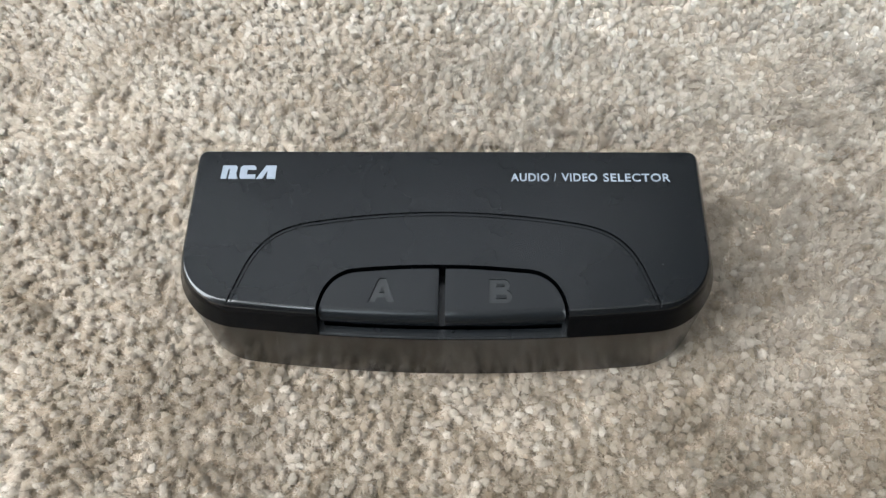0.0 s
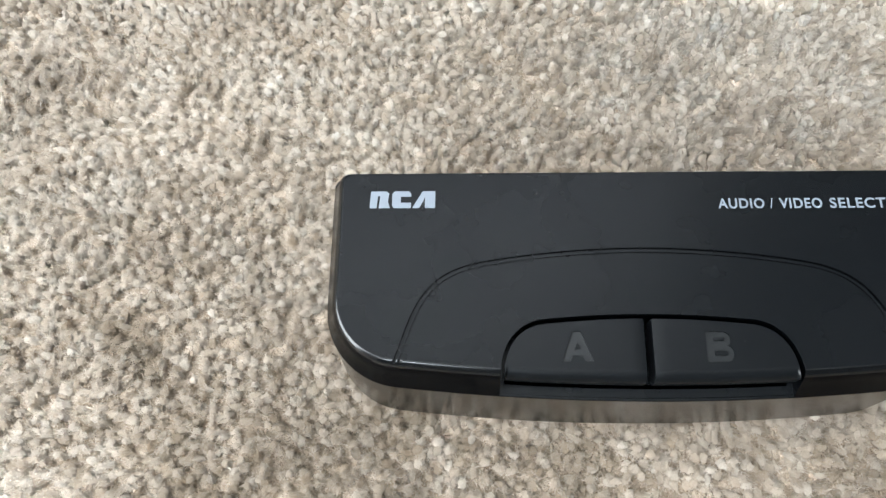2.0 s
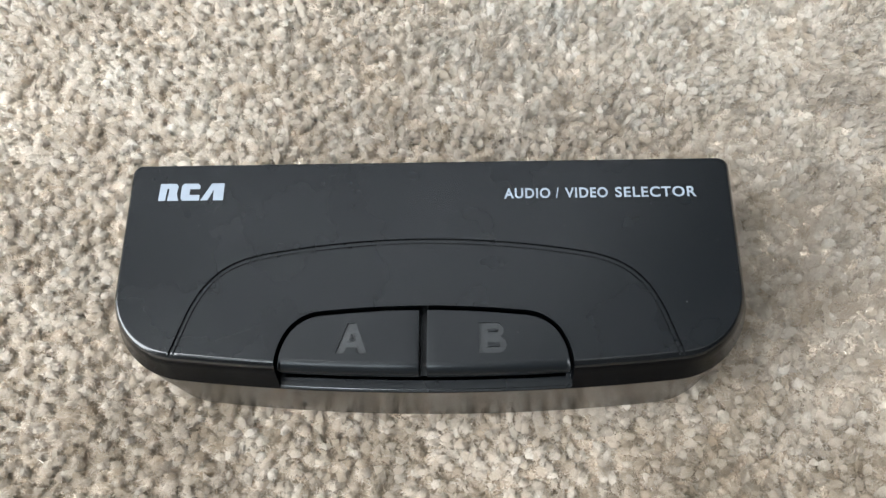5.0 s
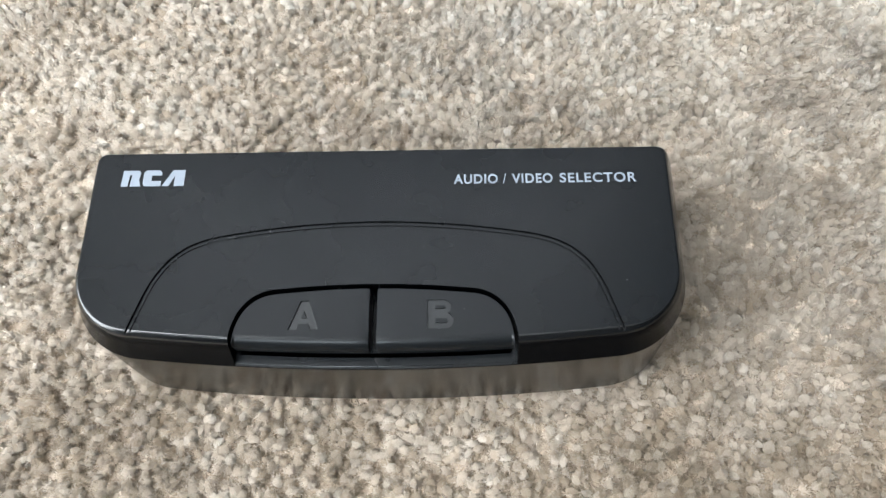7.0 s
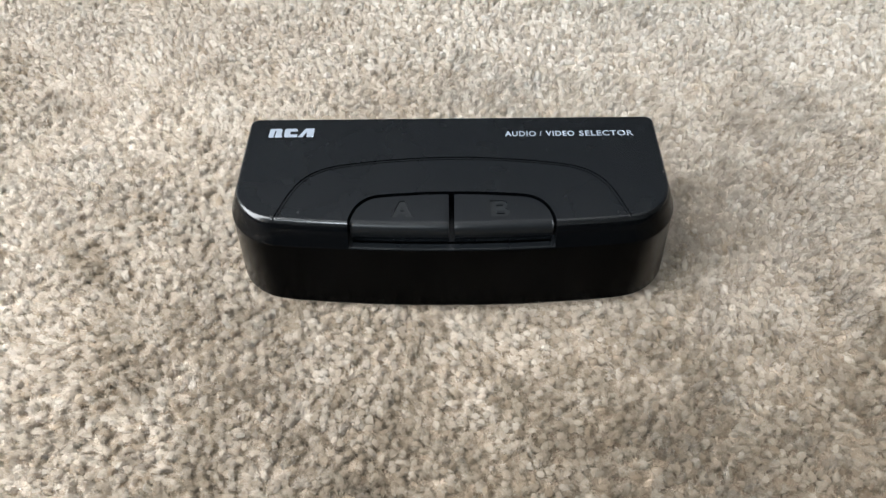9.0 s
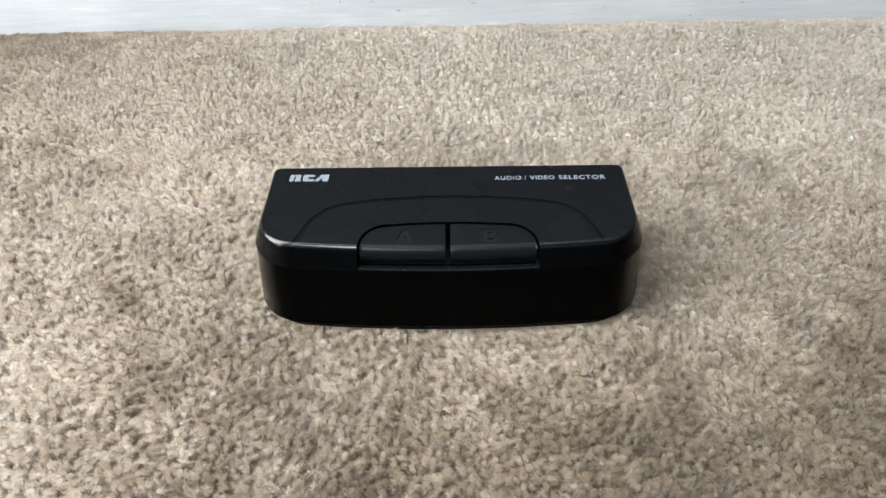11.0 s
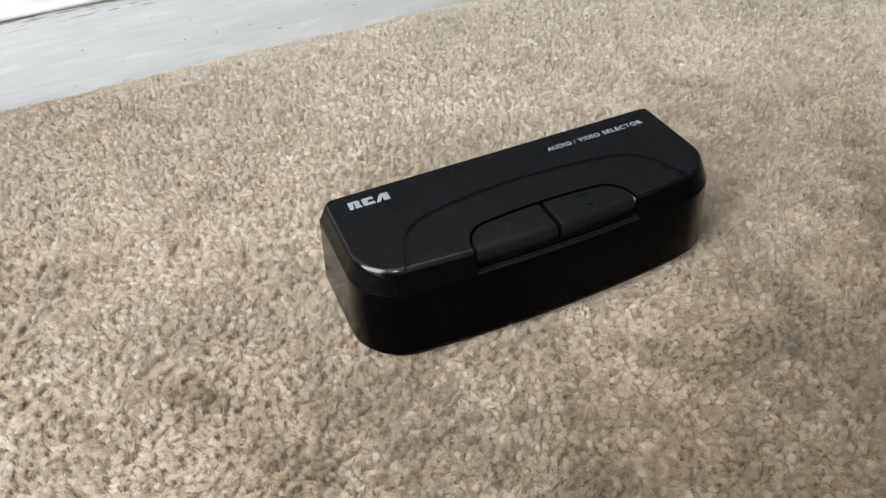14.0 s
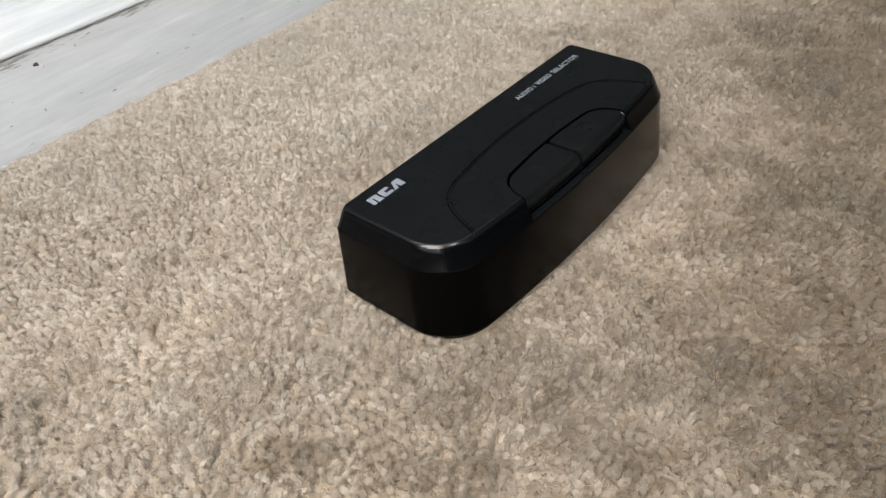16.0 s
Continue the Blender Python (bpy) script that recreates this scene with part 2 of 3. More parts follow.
def solid(ob, mat, angle, soften, *cutters):
    """Cuts the cutters out of ob for good, marks the new sharp edges and evens its normals; the cutters go."""
    for cutter in cutters:
        mod = ob.modifiers.new("cut", "BOOLEAN")
        mod.operation, mod.object, mod.solver = "DIFFERENCE", cutter, "EXACT"
        mod.use_self = cutter.name.startswith("letter")
    ease = ob.modifiers.new("ease", "BEVEL")
    ease.limit_method, ease.angle_limit, ease.width, ease.segments = "ANGLE", radians(48), soften, 2
    baked(ob)
    for cutter in cutters:
        bpy.data.objects.remove(cutter)
    bm = bmesh.new()
    bm.from_mesh(ob.data)
    bmesh.ops.remove_doubles(bm, verts=bm.verts, dist=2e-6)
    bmesh.ops.dissolve_degenerate(bm, edges=bm.edges, dist=1e-6)
    for e in bm.edges:
        e.smooth = not (len(e.link_faces) != 2 or e.calc_face_angle(0) > radians(angle))
    for f in bm.faces:
        f.smooth = True
        f.material_index = 0
    bm.to_mesh(ob.data)
    bm.free()
    ob.data.materials.clear()
    ob.data.materials.append(mat)
    even = ob.modifiers.new("even", "WEIGHTED_NORMAL")
    even.keep_sharp, even.weight = True, 100
    baked(ob)
    return ob


def letters(text, width, height, bold, thick):
    """A closed mesh of raised lettering, its lower left corner at the origin, its middle at z = 0."""
    cu = bpy.data.curves.new("letters", "FONT")
    cu.body, cu.offset, cu.extrude, cu.resolution_u, cu.space_character = text, bold, 0.5, 6, 1.12
    ob = new("letters", cu)
    me = bpy.data.meshes.new_from_object(ob.evaluated_get(bpy.context.evaluated_depsgraph_get()))
    bpy.data.objects.remove(ob)
    bm = bmesh.new()
    bm.from_mesh(me)
    bmesh.ops.remove_doubles(bm, verts=bm.verts, dist=1e-5)
    xs, ys = [v.co.x for v in bm.verts], [v.co.y for v in bm.verts]
    x0, x1, y0, y1 = min(xs), max(xs), min(ys), max(ys)
    for v in bm.verts:
        v.co = ((v.co.x - x0) / (x1 - x0) * width, (v.co.y - y0) / (y1 - y0) * height, v.co.z * thick)
    bpy.data.meshes.remove(me)
    return bm


def bezier(a, b, c, d, n):
    for i in range(n):
        t = i / n
        yield tuple((1 - t) ** 3 * p + 3 * t * (1 - t) ** 2 * q + 3 * t * t * (1 - t) * r + t ** 3 * s for p, q, r, s in zip(a, b, c, d))


# ---- the room ----
SKIRT_Y, SKIRT_TURN = 0.279, 0.55                    # the skirting's face, and its slight turn
floor_bm = bmesh.new()
section = [(ROOM_S - 0.2, -0.06), (0.5, -0.06), (0.5, -0.0225), (0.274, -0.0225), (0.250, -0.0110), (0.225, -0.0032), (0.205, -0.0013), (0.10, -0.0013), (0.05, -0.0016), (ROOM_S - 0.2, -0.0016)]
loft(floor_bm, [[(x, y, z) for y, z in section] for x in (ROOM_W - 0.2, ROOM_E + 0.2)])
tagged(part("floor", floor_bm, BACKING), "beige carpeted floor below the pile", "floor", kind="structure")
bm = bmesh.new()
box(bm, ROOM_W - 0.2, ROOM_E + 0.2, ROOM_S - 0.2, 0.6, ROOM_H, ROOM_H + 0.1)
tagged(part("ceiling", bm, CEIL), "plain white painted ceiling", "ceiling", kind="structure")



def wall_with_window(name, flat, a0, a1, b0, b1, span, mat, label):
    """A wall of boxes round its window. flat: 'x' for a wall along x; a: its run, b: its thickness."""
    s0, s1, z0, z1 = span
    bm = bmesh.new()
    for u0, u1, w0, w1 in ((a0, s0, -0.05, ROOM_H), (s1, a1, -0.05, ROOM_H), (s0, s1, -0.05, z0), (s0, s1, z1, ROOM_H)):
        box(bm, *((u0, u1, b0, b1) if flat == "x" else (b0, b1, u0, u1)), w0, w1)
    return tagged(part(name, bm, mat), label, "wall", kind="structure")


def glazed(name, flat, b0, b1, span):
    """A window's frame and pane; b: the depth of the frame."""
    s0, s1, z0, z1 = span
    thing = tagged(new(name), "unseen white framed window that lets in daylight", "window", kind="structure")
    t = 0.05
    bm = bmesh.new()
    for u0, u1, w0, w1 in ((s0, s0 + t, z0, z1), (s1 - t, s1, z0, z1), (s0 + t, s1 - t, z0, z0 + t), (s0 + t, s1 - t, z1 - t, z1)):
        box(bm, *((u0, u1, b0, b1) if flat == "x" else (b0, b1, u0, u1)), w0, w1)
    part("window_frame", bm, FRAME_PAINT, thing)
    bm = bmesh.new()
    m = b0 * 0.3 + b1 * 0.7 if b0 > 0 else b0 * 0.7 + b1 * 0.3
    box(bm, *((s0 + t, s1 - t, m - 0.002, m + 0.002) if flat == "x" else (m - 0.002, m + 0.002, s0 + t, s1 - t)), z0 + t, z1 - t)
    part("pane", bm, GLASS, thing).visible_shadow = False
    return thing


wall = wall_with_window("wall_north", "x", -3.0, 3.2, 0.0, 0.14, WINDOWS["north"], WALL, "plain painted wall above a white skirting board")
wall.matrix_world = pose(0, SKIRT_Y + 0.0245, 0, 0, 0, SKIRT_TURN)
glazed("window_1", "x", 0.085, 0.135, WINDOWS["north"]).matrix_world = wall.matrix_world
wall_with_window("wall_west", "y", ROOM_S, 0.275, ROOM_W - 0.14, ROOM_W, WINDOWS["west"], CEIL, "plain painted wall with a window")
glazed("window_2", "y", ROOM_W - 0.135, ROOM_W - 0.085, WINDOWS["west"])
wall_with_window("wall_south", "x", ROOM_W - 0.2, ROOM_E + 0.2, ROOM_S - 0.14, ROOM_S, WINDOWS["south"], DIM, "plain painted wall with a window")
glazed("window_3", "x", ROOM_S - 0.135, ROOM_S - 0.085, WINDOWS["south"])
bm = bmesh.new()
box(bm, ROOM_E, ROOM_E + 0.12, ROOM_S, 0.275, -0.05, ROOM_H)
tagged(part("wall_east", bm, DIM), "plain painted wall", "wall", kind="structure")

# ---- the skirting: a flat board and a moulded cap with a bead, parted by an open joint ----
skirting = tagged(new("baseboard"), "white painted wooden skirting board with chips and scuffs", "skirting board", kind="structure")
skirting.matrix_world = pose(0, SKIRT_Y, 0, 0, 0, SKIRT_TURN)


def run(profile, x0, x1, step, wobble):
    """A profile of (y, z) drawn along x, a little uneven as old planed wood is."""
    bm = bmesh.new()
    rings = []
    for i in range(int((x1 - x0) / step) + 1):
        x = x0 + i * step
        rings.append([(x, y + wobble * noise.noise((x * 14, z * 60, 1.7)), z + 0.7 * wobble * noise.noise((x * 22, 5.1, z * 9))) for y, z in profile])
    loft(bm, rings)
    return bm


JOINT = 0.0397
board_face = [(0.0, -0.029 + i * (JOINT + 0.0275) / 16) for i in range(17)]
board = [(0.024, -0.029), *board_face, (0.0004, JOINT - 0.0004), (0.0012, JOINT), (0.024, JOINT)]
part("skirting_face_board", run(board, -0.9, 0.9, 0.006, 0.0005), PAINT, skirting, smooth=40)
cap = [(0.0006, JOINT + 0.0002)]
cap += [(-0.0006 - 0.0016 * math.sin(a), JOINT + 0.0022 - 0.0019 * math.cos(a)) for a in [math.pi * i / 8 for i in range(9)]]
cap += [(0.0002 + 0.0065 * t ** 1.6, JOINT + 0.0052 + 0.0125 * t) for t in [i / 7 for i in range(8)]]
cap += [(0.0074 + 0.0014 * (1 - math.cos(a)), JOINT + 0.0190 + 0.0018 * math.sin(a)) for a in [math.pi / 2 * i / 4 for i in range(5)]]
cap += [(0.0125, JOINT + 0.0211), (0.024, JOINT + 0.0213), (0.024, JOINT + 0.0002)]
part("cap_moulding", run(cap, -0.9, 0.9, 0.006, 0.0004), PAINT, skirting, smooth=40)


def chip_of_paint(name, x, z, w, h, mat, seed, proud=0.00012, lean=0.0):
    """A small ragged flake or scuff that follows the uneven face of the board."""
    rnd = random.Random(seed)
    bm = bmesh.new()
    rim = []
    for i in range(17):
        t = math.tau * i / 17
        u, v = w / 2 * math.cos(t) * rnd.uniform(0.55, 1.1), h / 2 * math.sin(t) * rnd.uniform(0.45, 1.15)
        rim.append((x + u, z + v + u * lean))

    def face(px, pz):
        return 0.0005 * noise.noise((px * 14, pz * 60, 1.7))

    loft(bm, [[(px, face(px, pz) + 0.0008, pz) for px, pz in rim], [(px, face(px, pz) - proud * 0.6, pz) for px, pz in rim], [(x + (px - x) * 0.7, face(px, pz) - proud, z + (pz - z) * 0.7) for px, pz in rim]])
    return part(name, bm, mat, skirting)


# position along the board, height, width and height of each mark, in mm
chip_of_paint("nail_hole", -0.0715, 0.0310, 0.0040, 0.0028, DARK, 3)
chip_of_paint("paint_flake", -0.0687, 0.0291, 0.0026, 0.0022, PAINT, 4, 0.0006)
scuffs = ((-36.2, -1.6, 3.3, 1.3), (-55.3, 5.8, 2.7, 0.7), (-47.2, 32.3, 1.3, 1.4), (18.5, 2.9, 4.7, 0.9), (26.0, 8.9, 2.5, 0.8), (-78.0, 5.7, 1.0, 2.5), (-91.9, 17.2, 0.9, 0.8), (-159.6, 12.9, 2.3, 0.9), (-139.5, 0.0, 1.2, 1.1),
          (-98.6, 5.5, 2.7, 0.9), (-1.6, 8.0, 1.4, 0.9), (178.3, -9.5, 1.8, 2.0), (212.3, 2.9, 1.6, 2.7), (214.4, -0.2, 1.9, 1.2), (278.3, 3.2, 1.6, 1.4), (-114.1, 24.0, 1.9, 0.7), (64.9, 4.4, 3.1, 0.7), (114.4, -1.7, 2.1, 0.9))
for i, (x, z, w, h) in enumerate(scuffs):
    chip_of_paint("paint_chip", x * 0.001, z * 0.001, w * 0.001, h * 0.001, SCUFF, 20 + i)
# dirt and bare wood where the paint has cracked along the joint
cracks = ((-6.8, 38.0, 11.3, 1.3), (-18.1, 38.3, 9.3, 1.0), (-27.4, 38.5, 12.4, 0.9), (-39.8, 38.7, 9.3, 0.7), (2.0, 37.0, 6.2, 0.9), (-9.8, 35.5, 6.2, 0.6), (-37.5, 35.6, 4.1, 1.0), (-53.5, 35.3, 3.1, 0.7), (-64.6, 38.8, 12.4, 0.6),
          (-78.0, 37.8, 13.4, 1.0), (-86.3, 35.5, 12.4, 1.2), (-81.1, 33.9, 6.2, 0.7), (-96.6, 38.2, 9.3, 0.9), (-113.1, 36.4, 10.3, 1.1), (-121.4, 34.9, 8.2, 0.7), (-133.7, 33.7, 9.3, 1.0), (-151.3, 33.8, 18.5, 0.8), (-128.6, 38.3, 16.5, 0.7),
          (-159.6, 38.0, 14.4, 0.8))
for i, (x, z, w, h) in enumerate(cracks):
    chip_of_paint("cracked_paint", x * 0.001, z * 0.001, w * 0.001, h * 0.001, SCUFF, 60 + i, 0.00008)
flakes = ((-31.0, -11.8, 4.1, 2.3), (-143.0, -12.0, 4.6, 1.6), (-94.5, -8.7, 5.8, 1.3), (-25.3, -12.2, 2.8, 1.4))
for i, (x, z, w, h) in enumerate(flakes):
    chip_of_paint("paint_flake", x * 0.001, z * 0.001, w * 0.001, h * 0.001, PAINT, 90 + i, 0.0004)


# ---- the selector box ----
MM = 0.001
TOP, SHOULDER = 41.8, 33.1


def outline(half, front, corner, back, small=2.4):
    """The box's plan in mm: straight back, straight sides, wide front corners and a gently bowed front."""
    bow = 580.0
    cx = half - corner
    cy = front + bow - math.sqrt((bow - corner) ** 2 - cx ** 2)
    lean = math.atan2(cx, front + bow - cy)
    pts = [(half - small + small * math.cos(a), back - small + small * math.sin(a)) for a in [math.pi / 2 * (1 - i / 6) for i in range(7)]]
    pts += [(half, back - small + (cy - back + small) * i / 6) for i in range(1, 6)]
    pts += [(cx + corner * math.cos(a), cy + corner * math.sin(a)) for a in [-(math.pi / 2 - lean) * i / 20 for i in range(21)]]
    side = [(bow * math.sin(a), front + bow - bow * math.cos(a)) for a in [lean * (1 - i / 18) for i in range(1, 19)]]
    pts += side
    return pts + [(-x, y) for x, y in reversed(pts[:-1])]


def ring(pts, z):
    return [(x * MM, y * MM, z * MM) for x, y in pts]


def shell_ring(u, z):
    return ring(outline(77.9 - 4.1 * u, -30.9 + 5.4 * u, 20 - 5 * u, 27.6 - 2.6 * u), z)


selector = tagged(new("selector_box"), "black plastic audio video selector box with two push buttons", "switch box")

bm = bmesh.new()
prof = [(0.0, SHOULDER), (0.02, SHOULDER + 0.3), (0.22, 35.3), (0.44, 37.8)]
prof += [((1 - t) ** 2 * 0.44 + 2 * t * (1 - t) * 0.74 + t * t, (1 - t) ** 2 * 37.8 + 2 * t * (1 - t) * 41.7 + t * t * TOP) for t in [i / 12 for i in range(1, 13)]]
rings = [shell_ring(u, z) for u, z in prof]
loft(bm, rings)
shell = part("upper_shell", bm, SATIN, selector, "satin black top cover with a grooved arc", smooth=35)

# the grooved arc: a shallow trough from the front edge up, over and down again
half_arc = list(bezier((-61.2, -29.0), (-58.8, -22.5), (-57.4, -18.0), (-56.0, -14.0), 5)) + list(bezier((-56.0, -14.0), (-52.6, -5.0), (-48.0, -0.9), (-38.0, 0.9), 14)) + list(bezier((-38.0, 0.9), (-26.0, 3.05), (-12.0, 4.25), (0.0, 4.25), 12))
arc = half_arc + [(0.0, 4.25)] + [(-x, y) for x, y in reversed(half_arc)]


def groove(shift, half, depth):
    """A V-shaped cutter along the arc, set off to its outer side by shift mm."""
    bm = bmesh.new()
    rings = []
    for i, (x, y) in enumerate(arc):
        (ax, ay), (bx, by) = arc[max(i - 1, 0)], arc[min(i + 1, len(arc) - 1)]
        d = math.hypot(bx - ax, by - ay)
        nx, ny = -(by - ay) / d, (bx - ax) / d
        rings.append([((x + nx * (shift + w)) * MM, (y + ny * (shift + w)) * MM, (TOP + h) * MM) for w, h in ((half, 1.0), (half, -0.01), (half * 0.6, -depth), (-half * 0.6, -depth), (-half, -0.01), (-half, 1.0))])
    loft(bm, rings)
    return part("groove_cut", bm, SATIN)


groove_cut, fine_cut = groove(0.46, 0.31, 0.58), groove(-0.60, 0.19, 0.32)

# the rounded lip along the front of the well
bm = bmesh.new()
loft(bm, [[(x * MM, (-30.12 + x * x / 1160 + 0.15 * math.cos(a)) * MM, (33.42 + 0.15 * math.sin(a)) * MM) for a in [math.tau * i / 8 for i in range(8)]] for x in [-34.6 + 69.2 * i / 24 for i in range(25)]])
part("well_lip", bm, EDGE, selector)

# the button well, open to the front
WELL = 34.7


def well_half(grow):
    """Left half of the well's plan in mm, from its front to the middle of its back."""
    w, t = WELL - grow, -11.6 - grow
    return list(bezier((-w, -25.0), (-w + 0.5, -19.0), (-w + 3.6, -13.6 - grow * 0.6), (-w + 10.5, t - 1.2), 16)) + list(bezier((-w + 10.5, t - 1.2), (-w + 18, t - 0.55), (-10, t), (0, t), 12)) + [(0, t)]


left = [(-WELL - 0.2, -40.0)] + well_half(0.0)
well = left + [(-x, y) for x, y in reversed(left[:-1])]
bm = bmesh.new()
loft(bm, [ring(well, 33.5), ring(well, 50.0)])
well_cut = part("well_cut", bm, SATIN)


def slot():
    """A cutter for the open slot between the buttons' front edge and the ledge."""
    bm = bmesh.new()
    xs = [-33.6 + 67.2 * i / 24 for i in range(25)]
    fore, aft = [(x, -27.98 + x * x / 1160) for x in xs], [(x, -26.9 + x * x / 1160) for x in reversed(xs)]
    loft(bm, [ring(fore + aft, 27.0), ring(fore + aft, 36.0)])
    return part("slot_cut", bm, SATIN)


solid(shell, SATIN, 32, 0.09 * MM, groove_cut, fine_cut, well_cut, slot())
shell.data.materials.append(POLISHED)
shell.data.materials.append(EDGE)
# one plastic in two glosses: bevels dimmed, the rounded edge left to shine
for f in shell.data.polygons:
    if f.normal.z < 0.985 and f.center.y < 24 * MM:
        f.material_index = 1 if f.normal.z < 0.55 else 2

bm = bmesh.new()
lower = [(79.3, -32.6, 20.7, 4.0), (79.72, -33.02, 21.0, 4.12), (79.8, -33.1, 21.0, 4.35), (79.76, -33.06, 21.0, 4.8)]
lower += [(79.76 - 1.9 * t, -33.06 + 2.2 * t, 21.0 - t, 4.8 + (SHOULDER - 5.3) * t) for t in (0.1, 0.4, 0.7, 0.95, 1.0)]
lower += [(77.83, -30.83, 20, SHOULDER - 0.25), (77.7, -30.7, 20, SHOULDER - 0.1), (77.4, -30.4, 20, SHOULDER - 0.02)]
loft(bm, [ring(outline(w, f, c, 27.6), z) for w, f, c, z in lower])
housing = part("housing", bm, GLOSSY, selector, "glossy black side wall that mirrors the carpet", smooth=20)
solid(housing, GLOSSY, 20, 0.0, slot())
bm = bmesh.new()
loft(bm, [ring(outline(w, f, 20, 27.0), z) for w, f, z in ((76.6, -29.8, -1.0), (77.0, -30.2, -0.6), (77.6, -31.0, 4.2))])
part("base_plate", bm, MATTE, selector)


def stroked(letter):
    """The bold strokes of a sunk letter, as overlapping prisms, lower left corner at the origin."""
    if letter == "A":
        shapes = [[(0, 0), (1.95, 0), (4.6, 7.1), (2.7, 7.1)], [(5.35, 0), (7.3, 0), (4.6, 7.1), (2.7, 7.1)], [(1.6, 1.35), (5.7, 1.35), (5.2, 2.85), (2.1, 2.85)]]
    else:
        shapes = [[(0, 0), (1.9, 0), (1.9, 7.1), (0, 7.1)]]
        for y, r, x in ((5.3, 1.8, 3.9), (1.98, 1.98, 4.3)):
            arc_of = [math.pi * (0.5 - i / 12) for i in range(13)]
            outer = [(1.2, y + r)] + [(x + r * math.cos(t), y + r * math.sin(t)) for t in arc_of] + [(1.2, y - r)]
            inner = [(1.2, y + r - 1.45)] + [(x + (r - 1.45) * math.cos(t), y + (r - 1.45) * math.sin(t)) for t in arc_of] + [(1.2, y - r + 1.45)]
            shapes.append(outer + inner[::-1])
    bm = bmesh.new()
    for pts in shapes:
        loft(bm, [[(x * MM, y * MM, z * MM) for x, y in pts] for z in (-0.4, 0.4)])
    return bm


def push_button(sign, letter):
    """One button: a bowed plate with a rolled front edge and a sunk letter."""
    edge = well_half(0.95)
    pts = [p for p in edge if p[0] < -1.0]
    last = edge[-1][1]
    pts += [(-0.95, last)]
    bm = bmesh.new()
    rings = []
    for i, (x, yb) in enumerate(pts):
        yf = -27.6 + x * x / 1160
        yb = max(yb, yf + 1.6)
        drop = 0.22 if i in (0, len(pts) - 1) else 0.0
        r = min(3.0, (yb - yf) * 0.6)
        top = 41.55 - drop
        sec = [(yb, 34.4), (yb, top - 0.3), (yb - 0.08, top - 0.09), (yb - 0.3, top)]
        sec += [(yf + r - r * math.sin(a), top - r + r * math.cos(a)) for a in [math.pi / 2 * k / 9 for k in range(10)]]
        sec += [(yf, 36.6), (yf + 0.25, 36.2), (yf + 1.0, 36.1), (yf + 1.0, 34.4)]
        rings.append([(-sign * x * MM, y * MM, z * MM) for y, z in sec])
    loft(bm, rings)
    ob = part("button", bm, BUTTON, selector, "black push button with a sunk letter " + letter, smooth=35)
    cut = part("letter_cut", stroked(letter), BUTTON)
    cut.matrix_world = pose((-20.35 if letter == "A" else 13.1) * MM, -22.8 * MM, (41.55 - 0.45 + 0.4) * MM)
    bpy.context.view_layer.update()
    solid(ob, BUTTON, 32, 0.06 * MM, cut)
    ob.data.materials.append(SUNK)
    for f in ob.data.polygons:
        if abs(f.center.z - 41.1 * MM) < 0.02 * MM and f.normal.z > 0.9:
            f.material_index = 1
    return ob


push_button(-1, "A")
push_button(1, "B")

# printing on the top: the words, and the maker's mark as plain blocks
for text, x0, x1, bold in (("AUDIO", 19.6, 30.9, 0.024), ("/", 32.2, 33.0, 0.012), ("VIDEO", 34.5, 44.9, 0.024), ("SELECTOR", 46.7, 66.2, 0.020)):
    word = part("printed_word", letters(text, (x1 - x0) * MM, 2.75 * MM, bold, 0.03 * MM), INK, selector, "silver-white printed word")
    word.matrix_basis = pose(x0 * MM, 15.15 * MM, (TOP + 0.02) * MM)


def mark_block(points):
    bm = bmesh.new()
    loft(bm, [[(x * MM, y * MM, (TOP + h) * MM) for x, y in points] for h in (-0.02, 0.035)])
    part("printed_mark", bm, INK, selector, "silver-white printed block")


L, B, H = -67.2, 15.7, 4.6
mark_block([(L + 0.15, B), (L + 1.9, B), (L + 2.2, B + 3.3), (L + 2.75, B + 3.3), (L + 2.45, B), (L + 5.3, B), (L + 4.7, B + 1.9), (L + 5.0, B + 3.9), (L + 4.4, B + H), (L + 0.35, B + H)])
mark_block([(L + 6.3, B), (L + 10.6, B), (L + 10.6, B + 1.5), (L + 8.0, B + 1.5), (L + 8.0, B + 3.1), (L + 10.6, B + 3.1), (L + 10.6, B + 3.9), (L + 10.0, B + H), (L + 6.4, B + H), (L + 5.8, B + 3.9), (L + 5.8, B + 0.7)])
mark_block([(L + 10.9, B), (L + 12.7, B), (L + 14.1, B + 2.9), (L + 14.1, B), (L + 16.7, B), (L + 16.7, B + H), (L + 13.5, B + H)])


def dust(spots):
    """Pale specks of lint on the top and the buttons."""
    rnd = random.Random(8)
    bm = bmesh.new()
    for x, y, z, r in spots:
        rim = [(r * rnd.uniform(0.6, 1.3) * math.cos(t), r * rnd.uniform(0.6, 1.3) * math.sin(t)) for t in [math.tau * i / 7 for i in range(7)]]
        loft(bm, [[((x + u * s) * MM, (y + v * s) * MM, (z + h) * MM) for u, v in rim] for s, h in ((1, -0.02), (0.9, 0.06), (0.4, 0.12))])
    tagged(part("dust", bm, LINT, selector, "pale specks of lint"), kind="stuff")


